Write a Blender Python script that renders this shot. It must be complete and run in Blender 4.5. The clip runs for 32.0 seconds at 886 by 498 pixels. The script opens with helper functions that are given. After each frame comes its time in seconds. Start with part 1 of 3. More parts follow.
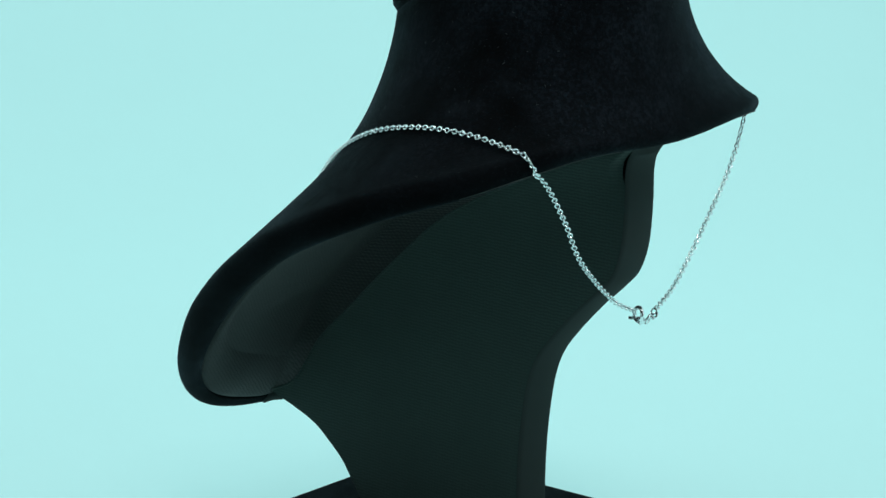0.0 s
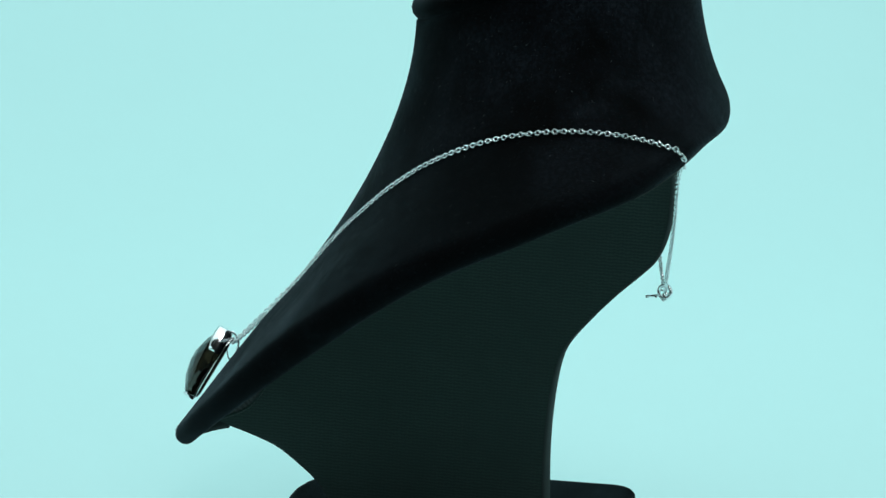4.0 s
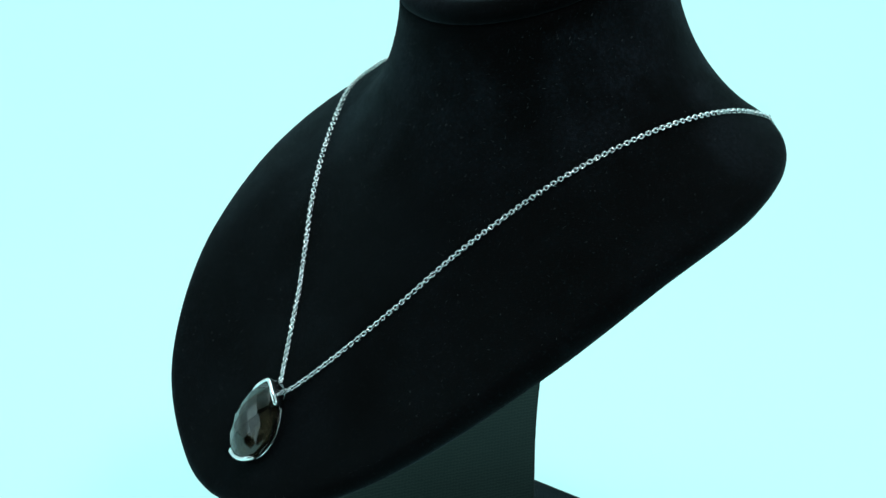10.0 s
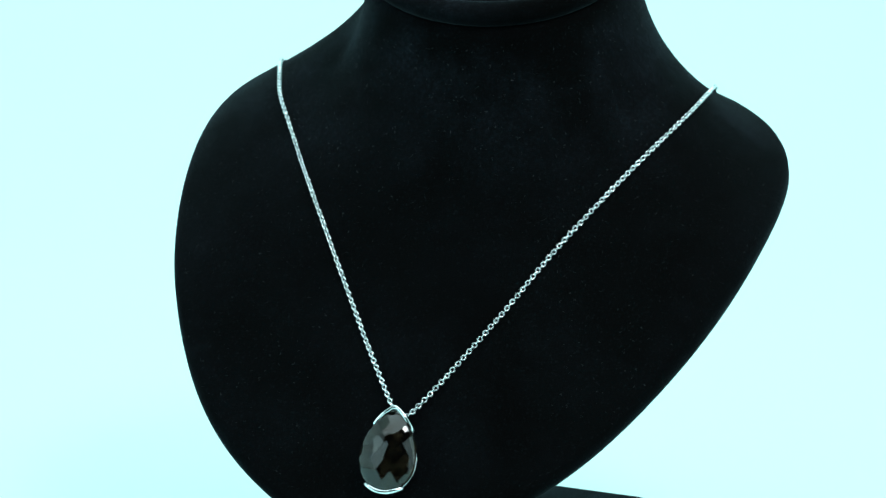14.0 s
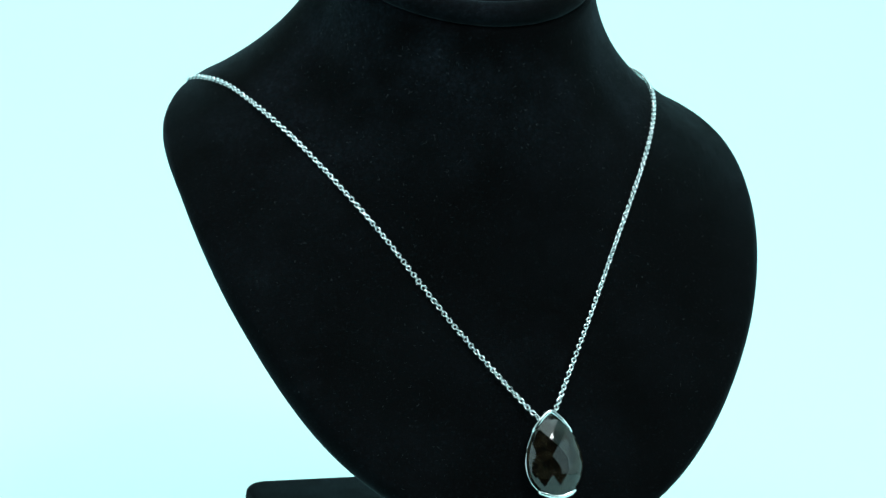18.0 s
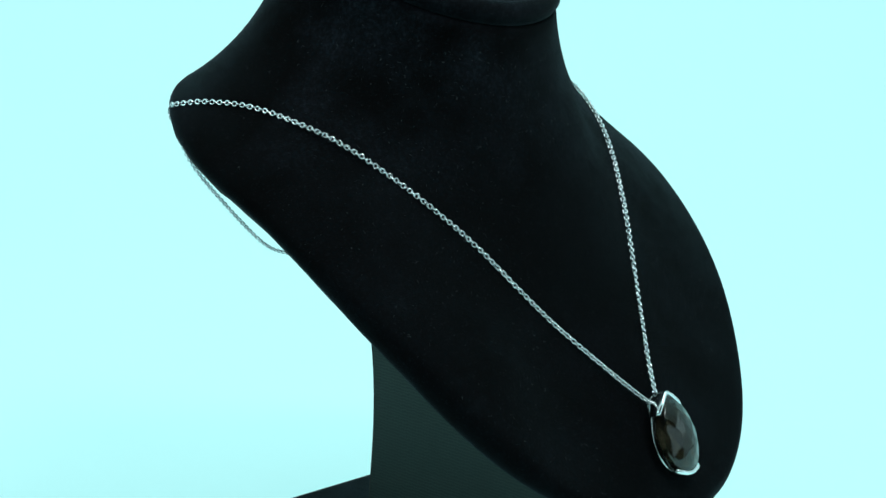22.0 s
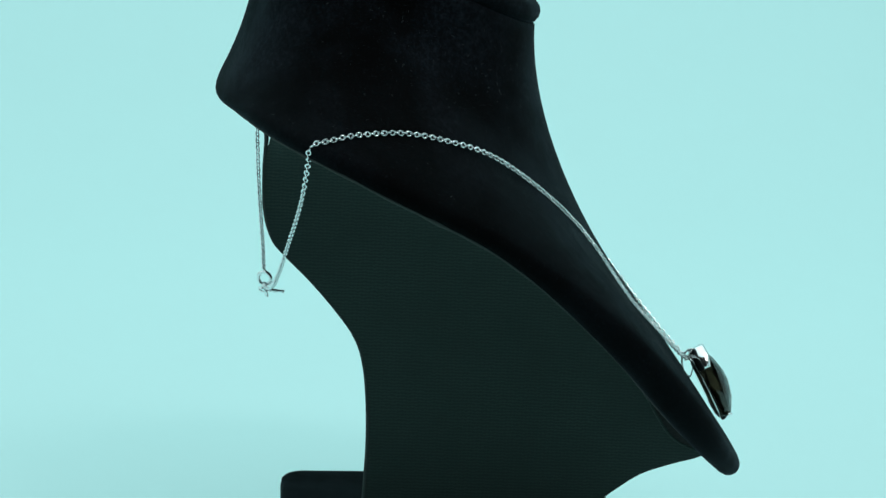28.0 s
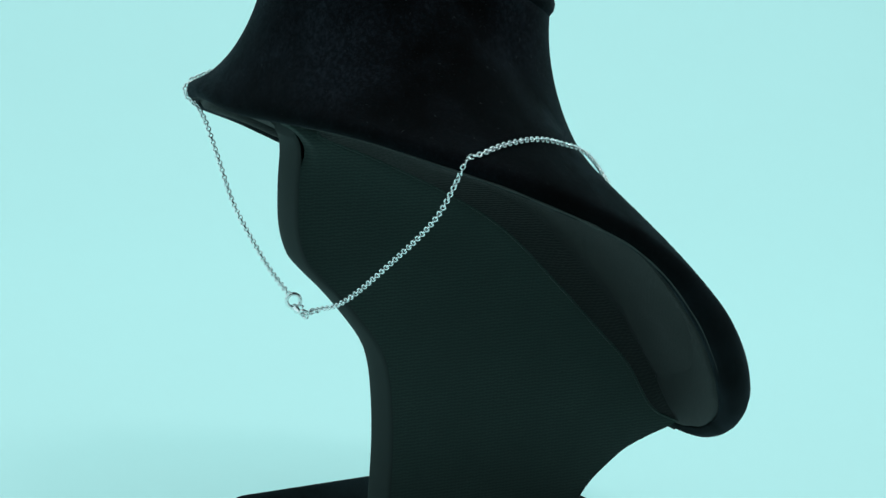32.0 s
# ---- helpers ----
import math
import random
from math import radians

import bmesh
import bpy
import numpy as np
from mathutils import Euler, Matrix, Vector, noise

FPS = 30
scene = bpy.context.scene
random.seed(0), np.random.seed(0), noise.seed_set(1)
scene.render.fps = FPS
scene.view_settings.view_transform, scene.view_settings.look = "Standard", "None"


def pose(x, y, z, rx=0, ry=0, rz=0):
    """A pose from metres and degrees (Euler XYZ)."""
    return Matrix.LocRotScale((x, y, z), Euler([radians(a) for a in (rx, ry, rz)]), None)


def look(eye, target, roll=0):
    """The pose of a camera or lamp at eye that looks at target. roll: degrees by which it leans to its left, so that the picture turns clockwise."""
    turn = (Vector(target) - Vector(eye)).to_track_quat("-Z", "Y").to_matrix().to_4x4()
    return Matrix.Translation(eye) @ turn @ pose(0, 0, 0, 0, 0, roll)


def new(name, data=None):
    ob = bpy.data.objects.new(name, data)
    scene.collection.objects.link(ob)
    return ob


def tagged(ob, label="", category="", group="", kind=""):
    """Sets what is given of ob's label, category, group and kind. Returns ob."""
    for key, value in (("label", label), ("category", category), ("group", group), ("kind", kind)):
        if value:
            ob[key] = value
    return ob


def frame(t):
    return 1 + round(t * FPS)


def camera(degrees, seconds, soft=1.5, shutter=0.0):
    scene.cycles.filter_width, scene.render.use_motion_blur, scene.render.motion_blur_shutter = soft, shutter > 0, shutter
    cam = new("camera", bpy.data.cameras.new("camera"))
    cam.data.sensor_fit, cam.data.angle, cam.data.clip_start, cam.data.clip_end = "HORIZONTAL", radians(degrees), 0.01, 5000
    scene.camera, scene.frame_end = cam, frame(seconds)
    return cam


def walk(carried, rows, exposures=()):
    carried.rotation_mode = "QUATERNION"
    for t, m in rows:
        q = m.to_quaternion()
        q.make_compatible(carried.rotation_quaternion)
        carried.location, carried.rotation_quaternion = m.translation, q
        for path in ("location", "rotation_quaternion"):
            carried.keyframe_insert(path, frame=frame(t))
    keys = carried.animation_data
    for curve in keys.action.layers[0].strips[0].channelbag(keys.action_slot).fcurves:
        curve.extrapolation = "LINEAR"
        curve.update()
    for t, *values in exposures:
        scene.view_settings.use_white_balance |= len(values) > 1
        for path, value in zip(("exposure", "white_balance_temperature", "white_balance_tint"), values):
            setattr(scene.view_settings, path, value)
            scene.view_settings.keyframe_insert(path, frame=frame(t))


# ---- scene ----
# ---- camera ----
cam = camera(20.67, 32.0, soft=1.5)
EYE = pose(-0.0082, -0.85, 0.3108, 90 - 12.514, 0, 0) @ pose(0, 0, 0, 0, 0, 2.45)
STOPS = [(0, 0, 6700, 14), (4, 0, 6700, 14), (7, 0.14, 6660, 13), (9, 0.36, 6600, 12), (11, 0.52, 6550, 11), (13, 0.68, 6500, 10), (15, 0.8, 6500, 10), (17, 0.84, 6500, 10), (18.5, 0.7, 6500, 10), (20, 0.53, 6500, 10), (22, 0.36, 6530, 11), (23, 0.25, 6550, 11), (25.5, 0.05, 6620, 12), (28, -0.05, 6700, 14), (32, 0, 6700, 14)]
walk(cam, [(0.0, EYE), (32.0, EYE)], STOPS)

# ---- light: a white photo booth under cool lamps ----
world = bpy.data.worlds.new("studio_dark")
world.use_nodes = True
world.node_tree.nodes["Background"].inputs[0].default_value = (0.02, 0.024, 0.026, 1)
world.node_tree.nodes["Background"].inputs[1].default_value = 1.0
scene.world = world
LAMP, CYAN = (0.8, 0.98, 1.0), (0.485, 1.0, 1.0)


def area(name, place, target, sx, sy, watts, colour=LAMP):
    data = bpy.data.lights.new(name, "AREA")
    data.shape, data.size, data.size_y, data.energy, data.color = "RECTANGLE", sx, sy, watts, colour
    ob = new(name, data)
    ob.matrix_world = look(place, target)
    return ob


area("top_softbox", (0, -0.05, 1.12), (0, 0.0, 0.0), 1.1, 0.9, 3.0)
area("side_softbox", (-0.86, -0.46, 0.42), (0, 0, 0.1), 1.0, 0.7, 2.25, (0.6, 0.96, 1.0))
area("side_softbox", (0.86, -0.46, 0.42), (0, 0, 0.1), 1.0, 0.7, 1.45, (0.6, 0.96, 1.0))
area("top_spot", (0.33, -0.38, 1.02), (0, -0.05, 0.1), 0.24, 0.24, 2.6, (0.92, 1.0, 1.0))


# ---- materials ----
def material(name):
    m = bpy.data.materials.new(name)
    m.use_nodes = True
    n = m.node_tree.nodes
    return m, n, m.node_tree.links, n["Principled BSDF"]


def bump(n, l, p, height, strength, distance):
    b = n.new("ShaderNodeBump")
    b.inputs["Strength"].default_value, b.inputs["Distance"].default_value = strength, distance
    l.new(height, b.inputs["Height"])
    l.new(b.outputs["Normal"], p.inputs["Normal"])
    return b


def coords(n, l, scale=(1, 1, 1), turn=(0, 0, 0)):
    c, m = n.new("ShaderNodeTexCoord"), n.new("ShaderNodeMapping")
    m.inputs["Scale"].default_value = scale
    m.inputs["Rotation"].default_value = turn
    l.new(c.outputs["Object"], m.inputs["Vector"])
    return m.outputs["Vector"]


def grain(n, l, vec, scale, detail=3.0, rough=0.6):
    t = n.new("ShaderNodeTexNoise")
    t.inputs["Scale"].default_value, t.inputs["Detail"].default_value, t.inputs["Roughness"].default_value = scale, detail, rough
    l.new(vec, t.inputs["Vector"])
    return t.outputs["Fac"]


def ramp(n, l, fac, stops):
    r = n.new("ShaderNodeValToRGB")
    while len(r.color_ramp.elements) < len(stops):
        r.color_ramp.elements.new(0.5)
    for e, (p, c) in zip(r.color_ramp.elements, stops):
        e.position, e.color = p, (*c, 1)
    l.new(fac, r.inputs["Fac"])
    return r.outputs["Color"]


def velvet():
    m, n, l, p = material("black_velvet")
    v = coords(n, l)
    nap = ramp(n, l, grain(n, l, v, 34, 6, 0.68), [(0.4, (0.0003, 0.0004, 0.0005)), (0.62, (0.0008, 0.0011, 0.0014)), (0.8, (0.0045, 0.006, 0.0075))])
    fleck = ramp(n, l, grain(n, l, v, 1100, 2, 0.5), [(0.6, (0, 0, 0)), (0.78, (0.006, 0.007, 0.008))])
    both = n.new("ShaderNodeMix")
    both.data_type, both.blend_type = "RGBA", "ADD"
    both.inputs["Factor"].default_value = 1.0
    l.new(nap, both.inputs["A"])
    l.new(fleck, both.inputs["B"])
    # dust specks on the velvet, denser up the neck
    dust_or_lit = n.new("ShaderNodeMix")
    dust_or_lit.data_type, dust_or_lit.blend_type = "RGBA", "ADD"
    specks = ramp(n, l, grain(n, l, v, 620, 4, 0.75), [(0.44, (0.0032, 0.004, 0.0055)), (0.78, (0.015, 0.020, 0.027))])
    parts, height, worn = n.new("ShaderNodeSeparateXYZ"), n.new("ShaderNodeMapRange"), n.new("ShaderNodeMath")
    l.new(v, parts.inputs[0])
    l.new(parts.outputs["Z"], height.inputs["Value"])
    for key, value in (("From Min", 0.15), ("From Max", 0.195), ("To Min", 0.2), ("To Max", 1.0)):
        height.inputs[key].default_value = value
    worn.operation = "MULTIPLY"
    l.new(ramp(n, l, grain(n, l, v, 21, 3, 0.6), [(0.42, (0, 0, 0)), (0.66, (1, 1, 1))]), worn.inputs[0])
    l.new(height.outputs[0], worn.inputs[1])
    l.new(worn.outputs[0], dust_or_lit.inputs["Factor"])
    l.new(both.outputs["Result"], dust_or_lit.inputs["A"])
    l.new(specks, dust_or_lit.inputs["B"])
    l.new(dust_or_lit.outputs["Result"], p.inputs["Base Color"])
    p.inputs["Roughness"].default_value = 0.95
    p.inputs["Specular IOR Level"].default_value = 0.05
    l.new(ramp(n, l, grain(n, l, v, 26, 5, 0.7), [(0.4, (0.036, 0.036, 0.036)), (0.8, (0.18, 0.18, 0.18))]), p.inputs["Sheen Weight"])
    p.inputs["Sheen Roughness"].default_value = 0.35
    p.inputs["Sheen Tint"].default_value = (0.55, 0.75, 0.9, 1)
    bump(n, l, p, grain(n, l, v, 2600, 2), 0.35, 0.0004)
    return m


def knit(name, dark, light, turn, pitch, along="Z", cross_along="Y", dust_or_lit=None, relief=0.35, weave=0.7):
    """Black ribbed cloth: fine rows with a weave across them; an optional greyed patch paints in light: its middle,
    inner and outer reach, and its two tones.
    """
    m, n, l, p = material(name)
    v = coords(n, l, turn=turn)
    rows, cross = n.new("ShaderNodeTexWave"), n.new("ShaderNodeTexWave")
    rows.bands_direction, cross.bands_direction = along, cross_along
    for w, s, d in ((rows, 1.0, 3.4), (cross, 0.8, 3.0)):
        w.inputs["Scale"].default_value = 0.314 / pitch * s
        w.inputs["Distortion"].default_value = d
        w.inputs["Detail"].default_value = 1.0
        w.inputs["Detail Scale"].default_value = 2.0
        l.new(v, w.inputs["Vector"])
    mix = n.new("ShaderNodeMath")
    mix.operation = "MULTIPLY_ADD"
    mix.inputs[1].default_value = weave
    l.new(cross.outputs["Fac"], mix.inputs[0])
    l.new(rows.outputs["Fac"], mix.inputs[2])
    stain = n.new("ShaderNodeMath")
    stain.operation = "MULTIPLY"
    l.new(mix.outputs[0], stain.inputs[0])
    l.new(grain(n, l, v, 30, 4), stain.inputs[1])
    cloth = ramp(n, l, stain.outputs[0], [(0.1, dark), (0.95, light)])
    if dust_or_lit:
        # painted light: paler in the middle, fading outwards with a noisy border
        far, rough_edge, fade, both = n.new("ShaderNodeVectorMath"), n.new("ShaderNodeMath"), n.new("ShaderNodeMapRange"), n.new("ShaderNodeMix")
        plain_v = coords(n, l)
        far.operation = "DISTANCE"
        far.inputs[1].default_value = dust_or_lit[0]
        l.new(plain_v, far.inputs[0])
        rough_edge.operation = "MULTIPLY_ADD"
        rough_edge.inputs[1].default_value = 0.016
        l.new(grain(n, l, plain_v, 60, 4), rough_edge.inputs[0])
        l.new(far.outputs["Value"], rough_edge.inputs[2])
        for key, value in (("From Min", dust_or_lit[1]), ("From Max", dust_or_lit[2]), ("To Min", 1.0), ("To Max", 0.0)):
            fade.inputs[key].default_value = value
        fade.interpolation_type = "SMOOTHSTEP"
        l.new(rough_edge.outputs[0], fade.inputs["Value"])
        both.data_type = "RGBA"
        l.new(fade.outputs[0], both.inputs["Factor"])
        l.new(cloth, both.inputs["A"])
        l.new(ramp(n, l, stain.outputs[0], [(0.1, dust_or_lit[3]), (0.8, dust_or_lit[4])]), both.inputs["B"])
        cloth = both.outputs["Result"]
    l.new(cloth, p.inputs["Base Color"])
    p.inputs["Roughness"].default_value = 0.85
    p.inputs["Specular IOR Level"].default_value = 0.2
    p.inputs["Sheen Weight"].default_value = 0.08
    bump(n, l, p, mix.outputs[0], relief, 0.0003)
    return m


def metal(name, tone, rough):
    m, n, l, p = material(name)
    p.inputs["Metallic"].default_value = 1.0
    p.inputs["Base Color"].default_value = (*tone, 1)
    v = coords(n, l)
    r = n.new("ShaderNodeMapRange")
    r.inputs["To Min"].default_value, r.inputs["To Max"].default_value = rough * 0.6, rough * 1.5
    l.new(grain(n, l, v, 900, 3), r.inputs["Value"])
    l.new(r.outputs[0], p.inputs["Roughness"])
    bump(n, l, p, grain(n, l, v, 500, 2), 0.08, 0.0002)
    return m


def quartz():
    m, n, l, p = material("smoky_quartz")
    v = coords(n, l)
    l.new(ramp(n, l, grain(n, l, v, 260, 3), [(0.4, (0.007, 0.006, 0.005)), (0.75, (0.085, 0.058, 0.032))]), p.inputs["Base Color"])
    p.inputs["Roughness"].default_value = 0.025
    p.inputs["IOR"].default_value = 1.55
    p.inputs["Transmission Weight"].default_value = 0.82
    p.inputs["Specular IOR Level"].default_value = 0.75
    return m


def paper(name, tone, glow):
    m, n, l, p = material(name)
    v = coords(n, l)
    l.new(ramp(n, l, grain(n, l, v, 3.0, 3), [(0.3, tuple(c * 0.97 for c in tone)), (0.7, tone)]), p.inputs["Base Color"])
    p.inputs["Roughness"].default_value = 0.8
    p.inputs["Specular IOR Level"].default_value = 0.1
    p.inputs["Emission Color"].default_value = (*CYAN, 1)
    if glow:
        # backlight is put into the sheet's emission, brightest low behind the stand
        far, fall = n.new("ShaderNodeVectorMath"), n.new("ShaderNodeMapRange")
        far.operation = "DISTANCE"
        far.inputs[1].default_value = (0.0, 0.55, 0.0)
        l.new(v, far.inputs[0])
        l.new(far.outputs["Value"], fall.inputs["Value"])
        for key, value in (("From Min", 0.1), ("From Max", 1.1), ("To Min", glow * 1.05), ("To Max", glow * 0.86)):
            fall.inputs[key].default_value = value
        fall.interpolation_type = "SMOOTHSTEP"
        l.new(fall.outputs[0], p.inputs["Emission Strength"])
    else:
        p.inputs["Emission Strength"].default_value = 0.0
    bump(n, l, p, grain(n, l, v, 700, 3), 0.05, 0.0003)
    return m


def plain(name, tone, rough):
    m, n, l, p = material(name)
    v = coords(n, l)
    l.new(ramp(n, l, grain(n, l, v, 6.0, 4), [(0.3, tuple(c * 0.8 for c in tone)), (0.7, tone)]), p.inputs["Base Color"])
    p.inputs["Roughness"].default_value = rough
    p.inputs["Specular IOR Level"].default_value = 0.12
    return m


VELVET = velvet()
SIDE_KNIT = knit("black_knit_cloth", (0.0205, 0.0335, 0.0305), (0.0345, 0.0555, 0.050), (0, 0, 0), 0.00115, relief=0.28, weave=0.25)
# grey tip and dark depths paint in how light falls off under the shell
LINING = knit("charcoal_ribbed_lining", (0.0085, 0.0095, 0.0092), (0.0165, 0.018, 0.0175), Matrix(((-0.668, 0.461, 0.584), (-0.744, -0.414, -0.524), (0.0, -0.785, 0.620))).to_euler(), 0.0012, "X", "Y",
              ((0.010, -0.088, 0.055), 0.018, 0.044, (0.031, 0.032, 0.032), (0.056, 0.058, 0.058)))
EDGE_CLOTH = plain("charcoal_edge_cloth", (0.030, 0.037, 0.036), 0.85)
SELVEDGE = plain("grey_raw_cloth_edge", (0.06, 0.068, 0.066), 0.9)
SILVER = metal("polished_silver", (0.93, 0.94, 0.95), 0.12)
CHAIN_SILVER = metal("silver_wire", (0.93, 0.94, 0.95), 0.13)
STONE = quartz()
GLOW_SHEET = paper("glowing_cyan_sheet", (0.26, 0.36, 0.365), 0.545)
DIFFUSER = paper("white_diffuser_cloth", (0.84, 0.85, 0.85), 0.0)
ROOM = plain("dark_room_paint", (0.03, 0.033, 0.036), 0.9)
LINT = plain("pale_lint", (0.075, 0.085, 0.09), 0.9)


# ---- mesh helpers ----
def mesh_object(name, bm, mat, parent=None, smooth=True, label=""):
    bmesh.ops.recalc_face_normals(bm, faces=bm.faces)
    me = bpy.data.meshes.new(name)
    bm.to_mesh(me)
    bm.free()
    if smooth:
        for f in me.polygons:
            f.use_smooth = True
    me.materials.append(mat)
    ob = new(name, me)
    if parent is not None:
        ob.parent = parent
    return tagged(ob, label=label) if label else ob


def part(name, bm, mat, parent, label="", smooth=True):
    return mesh_object(name, bm, mat, parent, smooth, label)


def skin(bm, rows, loop=True):
    """Quads over a grid of points; loop closes it round the first index."""
    vs = [[bm.verts.new(p) for p in row] for row in rows]
    n = len(vs)
    for i in range(n if loop else n - 1):
        a, b = vs[i], vs[(i + 1) % n]
        for j in range(len(a) - 1):
            bm.faces.new((a[j], b[j], b[j + 1], a[j + 1]))
    return vs


def tube(bm, path, radius, sides=8, closed=False):
    """A round wire along a path; radius may be one number or one for each point."""
    pts = [Vector(p) for p in path]
    n = len(pts)
    rad = radius if isinstance(radius, (list, tuple)) else [radius] * n
    up, rings = None, []
    for i, p in enumerate(pts):
        t = (pts[(i + 1) % n] - pts[i - 1]) if closed else (pts[min(i + 1, n - 1)] - pts[max(i - 1, 0)])
        t.normalize()
        if up is None:
            up = t.orthogonal().normalized()
        up = (up - t * up.dot(t)).normalized()
        side = t.cross(up)
        rings.append([p + (up * math.cos(a) + side * math.sin(a)) * rad[i] for a in (2 * math.pi * k / sides for k in range(sides))])
    vs = [[bm.verts.new(q) for q in r] for r in rings]
    for i in range(n if closed else n - 1):
        a, b = vs[i], vs[(i + 1) % n]
        for k in range(sides):
            bm.faces.new((a[k], a[(k + 1) % sides], b[(k + 1) % sides], b[k]))
    if not closed:
        bm.faces.new(vs[0][::-1])
        bm.faces.new(vs[-1])
    return vs


def spline(nodes, n):
    """n points of a smooth curve through the nodes."""
    p = np.array(nodes, float)
    e = np.vstack([2 * p[0] - p[1], p, 2 * p[-1] - p[-2]])
    s = np.linspace(0, len(p) - 1 - 1e-9, n)
    i = s.astype(int)
    f = (s - i)[:, None]
    a, b, c, d = e[i], e[i + 1], e[i + 2], e[i + 3]
    return 0.5 * (2 * b + (c - a) * f + (2 * a - 5 * b + 4 * c - d) * f ** 2 + (3 * b - a - 3 * c + d) * f ** 3)


# ---- setting: white booth in a dark room ----
def panel(name, corners, thick, mat, label):
    bm = bmesh.new()
    a, b, c, d = [Vector(p) for p in corners]
    nrm = (b - a).cross(d - a).normalized() * thick
    lo = [bm.verts.new(p) for p in (a, b, c, d)]
    hi = [bm.verts.new(p + nrm) for p in (a, b, c, d)]
    bm.faces.new(lo)
    bm.faces.new(hi)
    for k in range(4):
        bm.faces.new((lo[k], lo[(k + 1) % 4], hi[(k + 1) % 4], hi[k]))
    return tagged(mesh_object(name, bm, mat, smooth=False), label, "", "", "structure")


def sweep():
    """One white sheet: table top, a wide curve, and the wall behind."""
    prof = [(-0.55, 0.0), (-0.2, 0.0), (0.2, 0.0)]
    prof += [(0.5 + 0.45 * math.sin(a), 0.45 - 0.45 * math.cos(a)) for a in (math.pi / 2 * k / 16 for k in range(17))]
    prof += [(0.95, 0.8), (0.95, 1.2)]
    bm = bmesh.new()
    rows = []
    for k in range(9):
        x = -1.0 + 0.25 * k
        rows.append([(x, y, z) for y, z in prof])
    skin(bm, rows, loop=False)
    back = [[(x, y + (0.003 if z > 0.44 else 0), z - 0.003) for x, y, z in r] for r in rows]
    skin(bm, back, loop=False)
    ob = mesh_object("backdrop", bm, GLOW_SHEET)
    return tagged(ob, "seamless pale cyan-white sheet curving up behind, backlight put into its own glow", "backdrop", "", "structure")


sweep()
panel("wall_west", [(-1.0, -0.55, 0.004), (-1.0, 0.93, 0.004), (-1.0, 0.93, 1.2), (-1.0, -0.55, 1.2)], 0.004, DIFFUSER, "white diffuser cloth side of the photo booth")
panel("wall_east", [(1.0, 0.93, 0.004), (1.0, -0.55, 0.004), (1.0, -0.55, 1.2), (1.0, 0.93, 1.2)], 0.004, DIFFUSER, "white diffuser cloth side of the photo booth")
panel("ceiling", [(-1.0, -0.55, 1.204), (-1.0, 0.95, 1.204), (1.0, 0.95, 1.204), (1.0, -0.55, 1.204)], 0.004, DIFFUSER, "white diffuser cloth top of the photo booth")
panel("floor", [(-2.5, -2.5, -0.004), (2.5, -2.5, -0.004), (2.5, 2.5, -0.004), (-2.5, 2.5, -0.004)], -0.05, ROOM, "dark plain bench top under the photo booth")
panel("wall_south", [(-2.5, -2.5, 0), (2.5, -2.5, 0), (2.5, -2.5, 2.4), (-2.5, -2.5, 2.4)], -0.05, ROOM, "dark plain room wall behind the camera")
panel("wall_north", [(-2.5, 2.5, 0), (2.5, 2.5, 0), (2.5, 2.5, 2.4), (-2.5, 2.5, 2.4)], 0.05, ROOM, "dark plain room wall behind the booth")
panel("room_wall_west", [(-2.5, -2.5, 0), (-2.5, 2.5, 0), (-2.5, 2.5, 2.4), (-2.5, -2.5, 2.4)], 0.05, ROOM, "dark plain room side wall")
panel("room_wall_east", [(2.5, -2.5, 0), (2.5, 2.5, 0), (2.5, 2.5, 2.4), (2.5, -2.5, 2.4)], -0.05, ROOM, "dark plain room side wall")
panel("room_ceiling", [(-2.5, -2.5, 2.4), (2.5, -2.5, 2.4), (2.5, 2.5, 2.4), (-2.5, 2.5, 2.4)], 0.05, ROOM, "dark plain room ceiling")

# ---- necklace stand ----
LIFT = 0.2288            # height of the form's own zero above the table
SHELL = 0.0036           # half the thickness of the padded shell at neck and rear
HALF = [0.00363, 0.00333, 0.00449, 0.00524, 0.00565, 0.00591, 0.00435, 0.00370, 0.00399, 0.00402, 0.00608, 0.0057, 0.00378, 0.00392, 0.0035, 0.00358]      # half thickness round the rim: fuller at the flanks
RIM = [(0.0065, 0.0869, -0.0509), (0.0511, 0.081, -0.053), (0.0868, 0.0633, -0.0612), (0.1045, 0.0313, -0.0731), (0.1022, -0.0082, -0.0931), (0.0872, -0.0451, -0.1217), (0.0609, -0.0771, -0.1536), (0.0286, -0.0946, -0.1741), (-0.011, -0.0978, -0.1803), (-0.0425, -0.089, -0.1708), (-0.0695, -0.0708, -0.1483), (-0.0901, -0.0416, -0.1162), (-0.1014, -0.0031, -0.0848), (-0.0995, 0.0361, -0.0651), (-0.0782, 0.0675, -0.0534), (-0.0404, 0.0828, -0.0488)]      # from the rear, round by the east side, to the breast and back
NECK_X, NECK_Y, NECK_RX, NECK_RY, NECK_TOP = -0.0027, 0.0172, 0.0561, 0.0542, 0.02975
NECK_LEAN = (0.0625, 0.1336, -1.0)
FALL = [0.055, 0.0551, 0.0523, 0.0554, 0.0701, 0.0642, 0.0566, 0.0485]
DRAW = [-0.0109, -0.0189, -0.0319, -0.0465, -0.0506, -0.0506, -0.0502, -0.0255]
FLARE = [0.0, 0.025, 0.0266, 0.0275, 0.0323, 0.0301, 0.023, 0.0143]
RISE = [0.0065, 0.0082, 0.0216, 0.0316, 0.0449, 0.0386, 0.0236, 0.0069]


